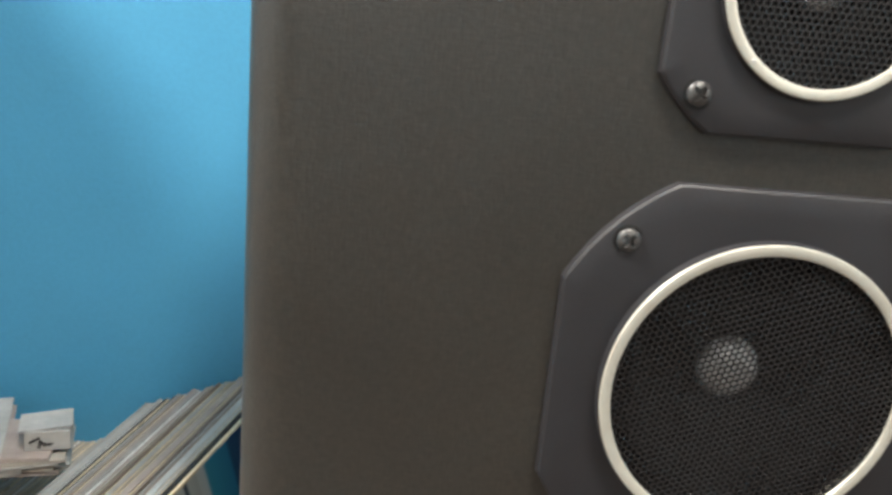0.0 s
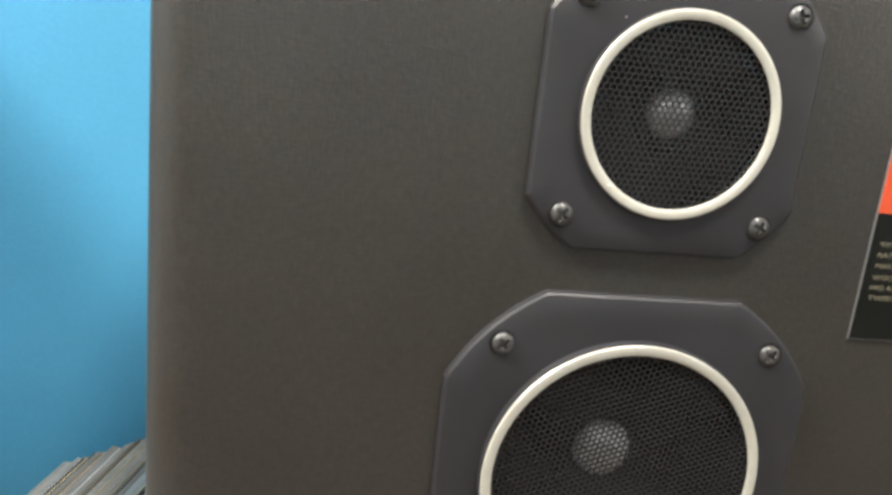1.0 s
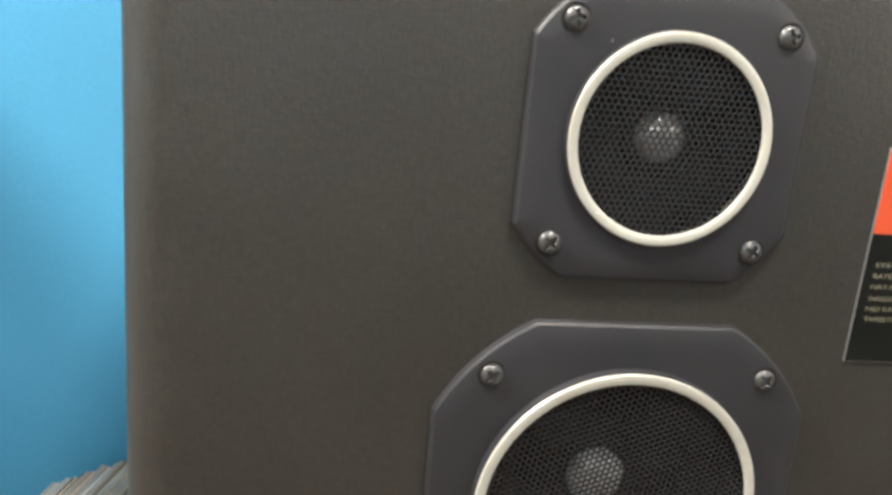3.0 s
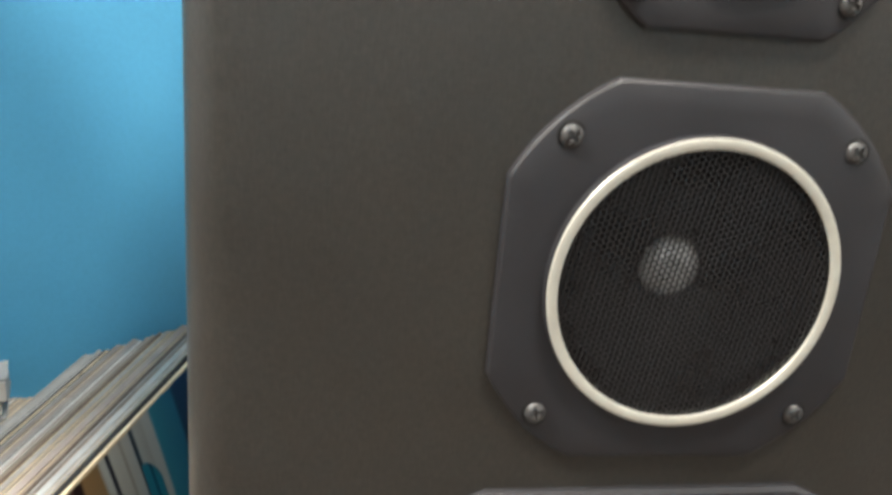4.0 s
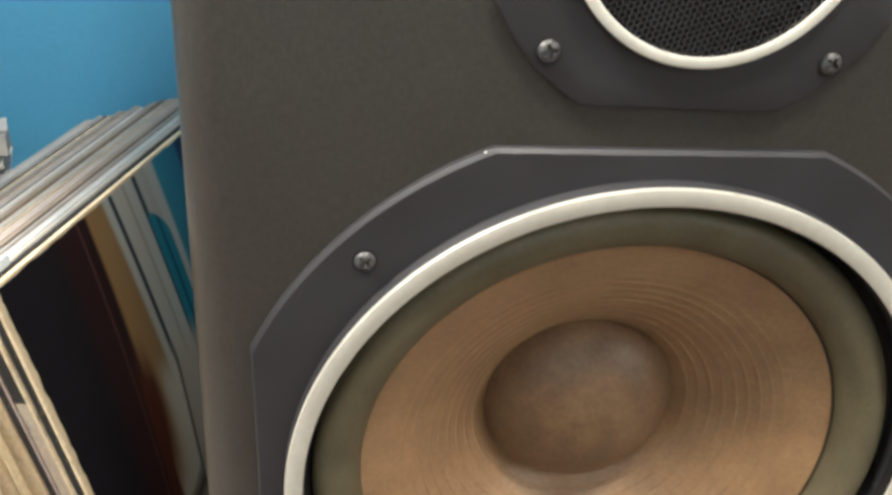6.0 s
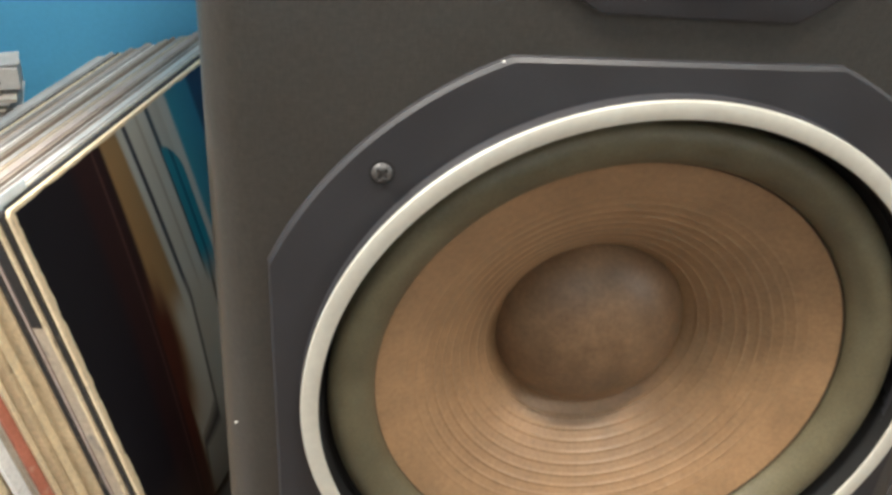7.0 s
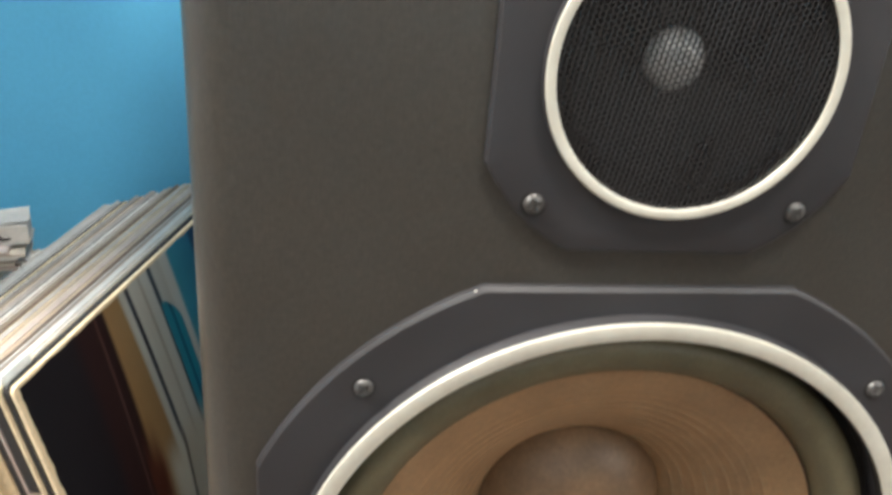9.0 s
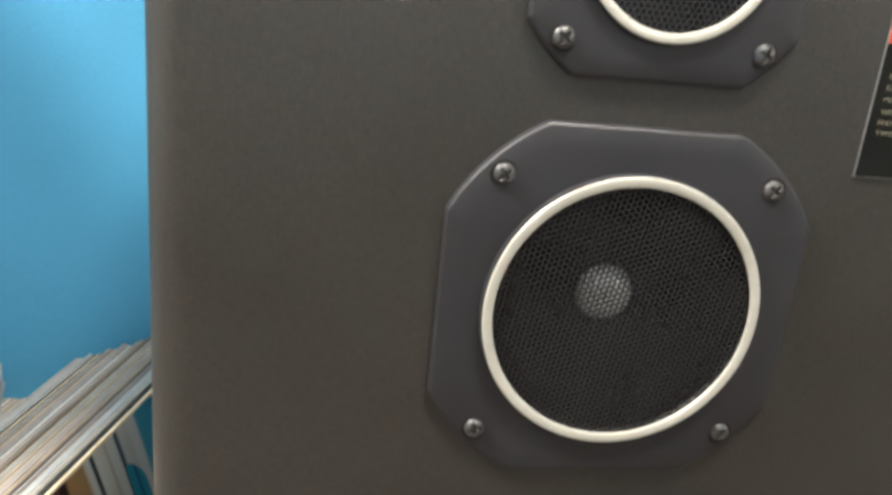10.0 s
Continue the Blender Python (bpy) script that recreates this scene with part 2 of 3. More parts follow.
speaker = tagged(new("loudspeaker"), "large three-way floor loudspeaker in dark grey-brown vinyl with silver rings", "loudspeaker")


def cabinet_mesh():
    bm = bmesh.new()
    flat = HALF - ROUND
    loops = []
    outline = [(-flat, 0.0), (flat, 0.0), (flat, TOP), (-flat, TOP)]
    for r, cz in ((0.046, TW_Z), (0.066, MID_Z), (0.160, WF_Z)):
        loops.append([(r * math.cos(2 * math.pi * k / 72), cz + r * math.sin(2 * math.pi * k / 72)) for k in range(72)])
    edges = []
    for pts in [outline] + loops:
        vs = [bm.verts.new((x, FACE, z)) for x, z in pts]
        edges += [bm.edges.new((vs[k], vs[(k + 1) % len(vs)])) for k in range(len(vs))]
    bmesh.ops.triangle_fill(bm, edges=edges, use_beauty=True, normal=(0, -1, 0))
    # rounded front edges, sides and back as one wrap
    wrap = []
    for k in range(9):
        a = math.pi / 2 * k / 8
        wrap.append((-flat - ROUND * math.sin(a), FACE + ROUND * (1 - math.cos(a))))
    wrap += [(-HALF, BACK), (HALF, BACK)]
    for k in range(8, -1, -1):
        a = math.pi / 2 * k / 8
        wrap.append((flat + ROUND * math.sin(a), FACE + ROUND * (1 - math.cos(a))))
    low = [bm.verts.new((x, y, 0.0)) for x, y in wrap]
    high = [bm.verts.new((x, y, TOP)) for x, y in wrap]
    for k in range(len(wrap) - 1):
        bm.faces.new((low[k], low[k + 1], high[k + 1], high[k]))
    bm.faces.new(high)
    bm.faces.new(low)
    bmesh.ops.remove_doubles(bm, verts=bm.verts, dist=1e-5)
    return bm


cabinet = part("cabinet", cabinet_mesh(), VINYL, speaker, "dark grey-brown vinyl cabinet with rounded front edges", soft=40)
flake = bmesh.new()
bmesh.ops.create_icosphere(flake, subdivisions=1, radius=0.0008)
for v in flake.verts:
    v.co = (v.co.x * 1.0, v.co.y * 0.5, v.co.z * 0.9)
part("chipped_spot", flake, CARD, cabinet, "tiny white chip in the vinyl", pose(-0.1875, FACE + 0.0038, 0.2535))

SCREW = screw_mesh()


def nick(parent, x, y, z, size):
    bm = bmesh.new()
    bmesh.ops.create_icosphere(bm, subdivisions=1, radius=size)
    for v in bm.verts:
        v.co = (v.co.x * 1.3, v.co.y * 0.4, v.co.z * 0.7)
    part("chipped_spot", bm, CARD, parent, "tiny pale chip on the rim", pose(x, y, z))


def driver_plate(name, half, radius, hole, z, roll, bevel, label, side=0.0, turn=0.0):
    return part(name, plate_mesh(half, side or half, radius, hole, roll, bevel, FACE), PLATE, speaker, label, pose(0, 0, z, 0, turn, 0), soft=25)


def recess_shade_mesh():
    """A black ring round a screw head that paints the countersink's shade."""
    return smooth(mesh_of("recess_shade", lathe([(0.0056, -0.00012), (0.0052, -0.00030), (0.0047, -0.00020), (0.0040, 0.0004)], 32), GASKET), 50)


RECESS_SHADE = recess_shade_mesh()


def screws(plate, off, y, turn=0.0):
    c, d = math.cos(radians(turn)), math.sin(radians(turn))
    for sx, sz in ((-1, 1), (1, 1), (-1, -1), (1, -1)):
        part("screw", SCREW, None, plate, "", pose((sx * c - sz * d) * off, y, (sx * d + sz * c) * off, 0, random.uniform(0, 90), 0))
        part("recess_shade", RECESS_SHADE, None, plate, "", pose((sx * c - sz * d) * off, y - 0.0001, (sx * d + sz * c) * off))


# tweeter
tweeter = driver_plate("tweeter_plate", 0.0538, 0.0637, 0.037, TW_Z, 0.009, 0.0012, "dark grey tweeter plate with cut corners")
part("trim_ring", lathe(ring_profile(0.0349, 0.0388, 0.0032, 0.0006)), RING, tweeter, "champagne silver trim ring", soft=40)
part("grille", grille_mesh("grille", 0.0364, 0.0025, 0.00101, 0.0006), None, tweeter, "black perforated steel grille", pose(0, -0.0012, 0))
part("throat", lathe([(0.0370, -0.0018), (0.03515, -0.0019), (0.0351, 0.004)], 96), DARK, tweeter, "black throat inside the ring", soft=40)
part("dome", lathe([(0, 0.0042)] + [(0.0098 * math.sin(a), 0.0042 + 0.0052 * (1 - math.cos(a))) for a in (math.pi / 2 * k / 10 for k in range(1, 11))], 64), DOME, tweeter, "small silver metal dome", soft=50)
part("horn", lathe([(0.0098, 0.0094), (0.0125, 0.0096), (0.0135, 0.0082), (0.0150, 0.0100), (0.024, 0.0095), (0.036, 0.006), (0.044, 0.006)], 64), DARK, tweeter, "black shallow horn behind the grille", soft=40)
part("ring_wall_shade", ring_wall_shade(0.0388, 0.0032), PLATE, tweeter, "dark grey band painting the shade on the ring wall", soft=40)
screws(tweeter, 0.040, 0.0004)
nick(tweeter, -0.0262, -0.0001, 0.0335, 0.0003)
nick(tweeter, -0.0245, -0.0031, -0.0275, 0.0009)

# midrange
mid = driver_plate("midrange_plate", 0.0775, 0.0873, 0.058, MID_Z, 0.010, 0.0010, "dark grey midrange plate with cut corners")
part("trim_ring", lathe(ring_profile(0.0551, 0.0595, 0.0050, 0.0006)), RING, mid, "champagne silver trim ring", soft=40)
part("grille", grille_mesh("grille", 0.0568, 0.0025, 0.00101, 0.0006, radians(20)), None, mid, "black perforated steel grille", pose(0, -0.0026, 0))
part("throat", lathe([(0.0577, -0.0035), (0.05535, -0.0036), (0.0553, 0.006)], 96), DARK, mid, "black throat inside the ring", soft=40)
part("dust_cap", lathe([(0, 0.0165)] + [(0.0131 * math.sin(a), 0.0165 + 0.007 * (1 - math.cos(a))) for a in (math.pi / 2 * k / 10 for k in range(1, 11))], 64), MIDDOME, mid, "silver dust cap", soft=50)
part("cone", lathe([(0.0132, 0.0245), (0.020, 0.0205), (0.035, 0.0125), (0.046, 0.0085), (0.049, 0.0065), (0.053, 0.0075), (0.064, 0.0075)], 96), MIDCONE, mid, "charcoal paper cone", soft=40)
part("ring_wall_shade", ring_wall_shade(0.0595, 0.0050), PLATE, mid, "dark grey band painting the shade on the ring wall", soft=40)
screws(mid, 0.0563, 0.0004)

# woofer
woofer = driver_plate("woofer_plate", 0.1722, 0.1858, 0.1535, WF_Z, 0.0014, 0.0032, "large dark grey woofer plate with cut corners", 0.1680, -0.8)
part("trim_ring", lathe(ring_profile(0.1502, 0.1586, 0.0080, 0.0008), 220), RING, woofer, "wide champagne silver trim ring", pose(0.0032, 0, 0.0012), soft=40)
part("gasket", lathe([(0.1560, -0.0060), (0.1506, -0.0062), (0.1503, 0.0095), (0.1455, 0.0130), (0.1415, 0.0190)], 180), GASKET, woofer, "black gasket inside the ring", pose(0.0032, 0, 0.0012), soft=40)
roll = [(0.1442, 0.0180)]
for k in range(0, 23):
    a = math.pi * k / 22
    roll.append((0.1347 + 0.0118 * math.cos(a), 0.0145 - 0.0026 * math.cos(a) - 0.0126 * math.sin(a) ** 0.9))
roll += [(0.1227, 0.0152), (0.1205, 0.0172)]
part("surround", lathe(roll, 180), FOAM, woofer, "olive grey foam surround", pose(0.0032, -0.001, 0.0008), soft=60)
cone = [(0.1224, 0.0148)]
for k in range(1, 301):
    f = k / 300
    r = 0.1224 - f * (0.1224 - 0.0470)
    y = 0.0148 + 0.0525 * (0.40 * f + 0.60 * f ** 2.0)
    if 0.054 < r < 0.112:
        fade = min(1.0, (r - 0.054) / 0.006, (0.112 - r) / 0.02)
        wave = max(0.0, math.cos((r - 0.060) / 0.0052 * 2 * math.pi)) ** 2.5
        y -= 0.00055 * fade * wave
    cone.append((r, y))
# Dark brown ring painting the shaded gap between cone and surround.
part("gap_shade_line", lathe([(0.1231, 0.0148), (0.1227, 0.0143), (0.1222, 0.0144), (0.1219, 0.0160)], 160), GAP_SHADE, woofer, "dark line painting the shaded gap round the cone", pose(0.0025, -0.001, 0.001), soft=60)
part("cone", lathe(cone, 200), CONE, woofer, "tan paper cone with concentric ridges", pose(0.0025, -0.001, 0.001), soft=60)
cap = [(0, 0.0310)]
for k in range(1, 25):
    f = k / 24
    cap.append((0.0520 * f, 0.0310 + 0.0290 * (1 - math.sqrt(max(0.0, 1 - (0.975 * f) ** 2))) / (1 - math.sqrt(1 - 0.975**2))))
cap += [(0.0528, 0.0625)]
part("dust_cap", lathe([(rad * 1.03, y) for rad, y in cap], 120), CAP, woofer, "dusty brown paper dust cap", pose(0.0025, -0.001, 0.004), soft=60)
part("ring_wall_shade", ring_wall_shade(0.1586, 0.0080), PLATE, woofer, "dark grey band painting the shade on the ring wall", pose(0.0032, 0, 0.0012), soft=40)
screws(woofer, 0.1215, 0.0003, -0.8)
nick(woofer, -0.0735, 0.0012, 0.1708, 0.0007)

# name plate with the ratings
LX0, LX1, LZ0, LZ1, LZM = 0.0927, 0.174, 0.6040, 0.6928, 0.6586
plate = part("rating_plate", box(LX0, LX1, FACE - 0.0008, FACE + 0.001, LZ0, LZ1), SILVER_EDGE, speaker, "thin metal rating plate printed red above black")
part("red_field", box(LX0 + 0.0005, LX1 - 0.0005, FACE - 0.0011, FACE - 0.0002, LZM, LZ1 - 0.0006), LABEL_RED, plate, "orange-red printed field")
part("black_field", box(LX0 + 0.0005, LX1 - 0.0005, FACE - 0.0011, FACE - 0.0002, LZ0 + 0.0003, LZM - 0.0001), LABEL_BLACK, plate, "black printed field")


def lettering(words, x, z, width, high):
    curve = bpy.data.curves.new("lettering", "FONT")
    curve.body = words
    temp = new("lettering", curve)
    me = bpy.data.meshes.new_from_object(temp.evaluated_get(bpy.context.evaluated_depsgraph_get()))
    bpy.data.objects.remove(temp)
    xs, ys = [v.co.x for v in me.vertices], [v.co.y for v in me.vertices]
    sx, sy = width / (max(xs) - min(xs)), high / (max(ys) - min(ys))
    x0, y0 = min(xs), min(ys)
    for v in me.vertices:
        v.co = ((v.co.x - x0) * sx, 0.0, (v.co.y - y0) * sy)
    me.materials.append(LABEL_TEXT)
    part("lettering", me, None, plate, "", pose(x, FACE - 0.00118, z))


for words, z, width in (("SYSTEM", 0.6448, 0.0150), ("RATED POWER", 0.6402, 0.0260), ("MAX POWER", 0.6356, 0.0212), ("WOOFER", 0.6306, 0.0152), ("MID RANGE", 0.6262, 0.0196), ("TWEETER", 0.6218, 0.0168)):
    lettering(words, 0.0972, z, width, 0.0019)
for x0, z in ((0.1140, 0.6317), (0.1185, 0.6273), (0.1157, 0.6229)):
    part("leader_line", box(x0, 0.150, FACE - 0.00118, FACE - 0.0008, z - 0.0002, z + 0.0002), LABEL_TEXT, plate)
for x0, z in ((0.0978, 0.6790), (0.1005, 0.6710), (0.1030, 0.6640)):
    part("printed_bar", box(x0, x0 + 0.045, FACE - 0.00118, FACE - 0.0008, z - 0.0006, z + 0.0006), LABEL_DARK, plate)


# ---- records ----
A = Vector((-0.3199, 0.1197, 0.3095))
U = Vector((0.312, 0.945, 0.085)).normalized()
V = Vector((0.213, 0.060, -0.975))
V = (V - U * V.dot(U)).normalized()
N = U.cross(V)
SIDE = 0.312


def sleeve_pose(k, h=0.0, s=0.0):
    """The pose of a sleeve k metres into the leaning row, slid down by h and back by s; x runs along its top, z up, y into the row."""
    o = A + N * k + V * (SIDE + h) + U * s
    return Matrix(((U.x, N.x, -V.x, o.x), (U.y, N.y, -V.y, o.y), (U.z, N.z, -V.z, o.z), (0, 0, 0, 1)))


def worn_edge(name, colour, wear):
    """A printed board edge, rubbed through to another colour in patches."""
    m = material(name, colour, 0.75, 0, 300, 25, 0.12, 0.18, 0.2)
    n, l = m.node_tree.nodes, m.node_tree.links
    b = n["Principled BSDF"]
    old = b.inputs["Base Color"].links[0].from_socket
    co = n.new("ShaderNodeTexCoord")
    spots = n.new("ShaderNodeTexNoise")
    spots.inputs["Scale"].default_value, spots.inputs["Detail"].default_value = 60, 6
    info, shift = n.new("ShaderNodeObjectInfo"), n.new("ShaderNodeVectorMath")
    shift.operation = "MULTIPLY_ADD"
    l.new(info.outputs["Random"], shift.inputs[0])
    shift.inputs[1].default_value = (7.0, 3.0, 11.0)
    l.new(co.outputs["Object"], shift.inputs[2])
    l.new(shift.outputs["Vector"], spots.inputs["Vector"])
    ramp = n.new("ShaderNodeMapRange")
    ramp.inputs["From Min"].default_value, ramp.inputs["From Max"].default_value = 0.60, 0.74
    l.new(spots.outputs["Fac"], ramp.inputs["Value"])
    mix = n.new("ShaderNodeMix")
    mix.data_type = "RGBA"
    l.new(ramp.outputs["Result"], mix.inputs["Factor"])
    l.new(old, mix.inputs["A"])
    mix.inputs["B"].default_value = (*wear, 1)
    l.new(mix.outputs["Result"], b.inputs["Base Color"])
    return m


EDGE = {
    "cream": worn_edge("cream_board_edge", (0.74, 0.61, 0.41), (0.20, 0.15, 0.10)),
    "black": worn_edge("black_board_edge", (0.022, 0.021, 0.022), (0.16, 0.13, 0.09)),
    "tan": worn_edge("tan_board_edge", (0.56, 0.43, 0.27), (0.30, 0.22, 0.13)),
    "white": worn_edge("white_board_edge", (0.78, 0.78, 0.76), (0.45, 0.43, 0.40)),
    "grey": worn_edge("grey_board_edge", (0.46, 0.385, 0.30), (0.20, 0.19, 0.18)),
    "mauve": worn_edge("mauve_board_edge", (0.36, 0.29, 0.26), (0.14, 0.11, 0.10)),
    "red": worn_edge("red_board_edge", (0.48, 0.17, 0.11), (0.62, 0.45, 0.36)),
    "yellow": worn_edge("yellow_board_edge", (0.74, 0.61, 0.40), (0.5, 0.40, 0.26)),
    "brown": worn_edge("brown_board_edge", (0.15, 0.09, 0.06), (0.30, 0.22, 0.15)),
    "blue": worn_edge("pale_blue_board_edge", (0.45, 0.54, 0.60), (0.62, 0.66, 0.68)),
}


def cover_art():
    """Black sleeve face with maroon, tan, white and teal bands bending down it, rubbed pale along its front and top."""
    m = material("striped_sleeve_print", (0.02, 0.02, 0.02), 0.38, 0, 200, 20, 0.1, 0.1, 0.05, spec=0.3)
    n, l = m.node_tree.nodes, m.node_tree.links
    b = n["Principled BSDF"]
    co, xyz = n.new("ShaderNodeTexCoord"), n.new("ShaderNodeSeparateXYZ")
    l.new(co.outputs["Object"], xyz.inputs[0])

    def calc(op, a, c, d=None):
        node = n.new("ShaderNodeMath")
        node.operation = op
        for i, value in enumerate((a, c, d)):
            if value is None:
                continue
            if isinstance(value, (int, float)):
                node.inputs[i].default_value = value
            else:
                l.new(value, node.inputs[i])
        return node.outputs[0]

    down = calc("SUBTRACT", SIDE, xyz.outputs["Z"])
    fan = n.new("ShaderNodeMapRange")
    fan.inputs["From Min"].default_value, fan.inputs["From Max"].default_value = 0.082, 0.110
    l.new(xyz.outputs["X"], fan.inputs["Value"])
    front = calc("MULTIPLY", calc("MULTIPLY", calc("MULTIPLY", down, down), 0.26), calc("SUBTRACT", 1.0, fan.outputs["Result"]))
    rear = calc("MULTIPLY", calc("MULTIPLY", down, calc("SUBTRACT", 0.085, calc("MULTIPLY", down, 0.2))), fan.outputs["Result"])
    across = calc("MULTIPLY", calc("ADD", xyz.outputs["X"], calc("SUBTRACT", front, rear)), 1 / SIDE)
    ramp = n.new("ShaderNodeValToRGB")
    l.new(across, ramp.inputs["Fac"])
    stops = [(0.0, (0.010, 0.010, 0.013)), (0.17, (0.012, 0.010, 0.013)), (0.20, (0.024, 0.011, 0.012)), (0.249, (0.026, 0.012, 0.012)), (0.254, (0.10, 0.05, 0.045)), (0.258, (0.026, 0.012, 0.012)), (0.280, (0.022, 0.011, 0.012)), (0.288, (0.30, 0.18, 0.08)), (0.340, (0.28, 0.18, 0.085)), (0.350, (0.45, 0.46, 0.42)), (0.366, (0.50, 0.52, 0.49)), (0.370, (0.03, 0.04, 0.06)), (0.379, (0.03, 0.04, 0.06)), (0.384, (0.52, 0.52, 0.47)), (0.420, (0.50, 0.50, 0.45)), (0.427, (0.34, 0.32, 0.27)), (0.435, (0.52, 0.53, 0.49)), (0.462, (0.50, 0.53, 0.51)), (0.466, (0.03, 0.05, 0.08)), (0.475, (0.03, 0.06, 0.09)), (0.482, (0.52, 0.54, 0.51)), (0.515, (0.46, 0.47, 0.43)), (0.522, (0.54, 0.56, 0.53)), (0.548, (0.52, 0.56, 0.55)), (0.560, (0.05, 0.30, 0.42)), (0.655, (0.035, 0.20, 0.32)), (0.668, (0.02, 0.06, 0.13)), (0.74, (0.02, 0.045, 0.11))]
    el = ramp.color_ramp.elements
    while len(el) < len(stops):
        el.new(0.5)
    for e, (p, c) in zip(el, stops):
        e.position, e.color = p, (*c, 1)
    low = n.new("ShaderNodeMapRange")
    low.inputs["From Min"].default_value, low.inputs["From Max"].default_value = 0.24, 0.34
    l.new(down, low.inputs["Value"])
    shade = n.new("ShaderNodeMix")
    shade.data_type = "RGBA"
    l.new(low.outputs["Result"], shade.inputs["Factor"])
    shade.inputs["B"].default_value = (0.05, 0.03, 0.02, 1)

    def ease(value, start, end):
        node = n.new("ShaderNodeMapRange")
        node.interpolation_type = "SMOOTHSTEP"
        node.inputs["From Min"].default_value, node.inputs["From Max"].default_value = start, end
        l.new(value, node.inputs["Value"])
        return node.outputs["Result"]

    def blend(factor, a, c):
        node = n.new("ShaderNodeMix")
        node.data_type = "RGBA"
        l.new(factor, node.inputs["Factor"])
        l.new(a, node.inputs["A"])
        if isinstance(c, tuple):
            node.inputs["B"].default_value = (*c, 1)
        else:
            l.new(c, node.inputs["B"])
        return node.outputs["Result"]

    # a teal swoosh with a round head, a dark line down its middle
    short = calc("MAXIMUM", calc("SUBTRACT", 0.062, down), 0.0)
    right = calc("SUBTRACT", calc("SUBTRACT", 0.534, calc("MULTIPLY", calc("MULTIPLY", short, short), 60.0)), across)
    left = calc("SUBTRACT", across, calc("ADD", 0.466, calc("MULTIPLY", down, 0.02)))
    swoosh = calc("MULTIPLY", calc("MULTIPLY", ease(right, 0.0, 0.008), ease(left, 0.0, 0.006)), ease(down, 0.032, 0.038))
    stripe = ease(calc("ABSOLUTE", calc("SUBTRACT", across, 0.500), 0.0), 0.009, 0.003)
    teal = n.new("ShaderNodeMix")
    teal.data_type = "RGBA"
    l.new(stripe, teal.inputs["Factor"])
    teal.inputs["A"].default_value, teal.inputs["B"].default_value = (0.025, 0.26, 0.37, 1), (0.01, 0.12, 0.20, 1)
    printed = blend(swoosh, ramp.outputs["Color"], teal.outputs["Result"])
    # greyed lower part with thin dark lines
    grey = n.new("ShaderNodeValToRGB")
    l.new(calc("FRACT", calc("MULTIPLY", calc("ADD", across, calc("MULTIPLY", down, 0.5)), 9.0), 0.0), grey.inputs["Fac"])
    grey.color_ramp.elements[0].color, grey.color_ramp.elements[1].color = (0.40, 0.37, 0.31, 1), (0.55, 0.53, 0.46, 1)
    thin = grey.color_ramp.elements.new(0.08)
    thin.color = (0.04, 0.035, 0.04, 1)
    after = grey.color_ramp.elements.new(0.14)
    after.color = (0.46, 0.43, 0.36, 1)
    printed = blend(calc("MULTIPLY", ease(down, 0.125, 0.165), ease(across, 0.300, 0.325)), printed, grey.outputs["Color"])
    ember = calc("MULTIPLY", ease(down, 0.09, 0.15), calc("MULTIPLY", ease(across, 0.262, 0.272), ease(across, 0.315, 0.295)))
    printed = blend(ember, printed, (0.075, 0.022, 0.014))
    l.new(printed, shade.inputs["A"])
    # rubbed border
    rub = n.new("ShaderNodeTexNoise")
    rub.inputs["Scale"].default_value, rub.inputs["Detail"].default_value = 70, 6
    l.new(co.outputs["Object"], rub.inputs["Vector"])
    near = calc("MINIMUM", xyz.outputs["X"], calc("MULTIPLY", down, 1.5))
    worn = n.new("ShaderNodeMapRange")
    worn.inputs["From Min"].default_value, worn.inputs["From Max"].default_value = 0.0042, 0.0030
    l.new(calc("ADD", near, calc("MULTIPLY", calc("SUBTRACT", rub.outputs["Fac"], 0.5), 0.005)), worn.inputs["Value"])
    last = n.new("ShaderNodeMix")
    last.data_type = "RGBA"
    l.new(worn.outputs["Result"], last.inputs["Factor"])
    l.new(shade.outputs["Result"], last.inputs["A"])
    last.inputs["B"].default_value = (0.74, 0.60, 0.40, 1)
    l.new(last.outputs["Result"], b.inputs["Base Color"])
    return m


ART = cover_art()


def sleeve_mesh(thick, face, edge, bow, side=SIDE):
    """A cardboard record sleeve: two boards that part a little at the open top, with rounded corners."""
    bm = bmesh.new()
    r, pts = 0.003, []
    for cx, cz, a0 in ((SIDE - r, SIDE - r, 0), (r, SIDE - r, 90), (r, r, 180), (SIDE - r, r, 270)):
        for k in range(4):
            a = radians(a0 + 30 * k)
            pts.append((cx + r * math.cos(a), cz + r * math.sin(a)))
    layers = []
    for y, inset in ((0.0, 0.0006), (0.0006, 0.0), (thick - 0.0006, 0.0), (thick, 0.0006)):
        row = []
        for x, z in pts:
            ix = x + (inset if x < SIDE / 2 else -inset)
            iz = z + (inset if z < SIDE / 2 else -inset)
            row.append(bm.verts.new((ix, y + bow * math.sin(math.pi * x / SIDE) * z / SIDE, iz)))
        layers.append(row)
    for one, two in zip(layers, layers[1:]):
        for k in range(len(pts)):
            j = (k + 1) % len(pts)
            bm.faces.new((one[k], one[j], two[j], two[k])).material_index = 1
    bm.faces.new(layers[0]).material_index = 0
    bm.faces.new(layers[-1]).material_index = 0
    if side != SIDE:
        for v in bm.verts:
            v.co.x, v.co.z = v.co.x * side / SIDE, v.co.z * side / SIDE
    return mesh_of("record_sleeve", bm, [face, edge])


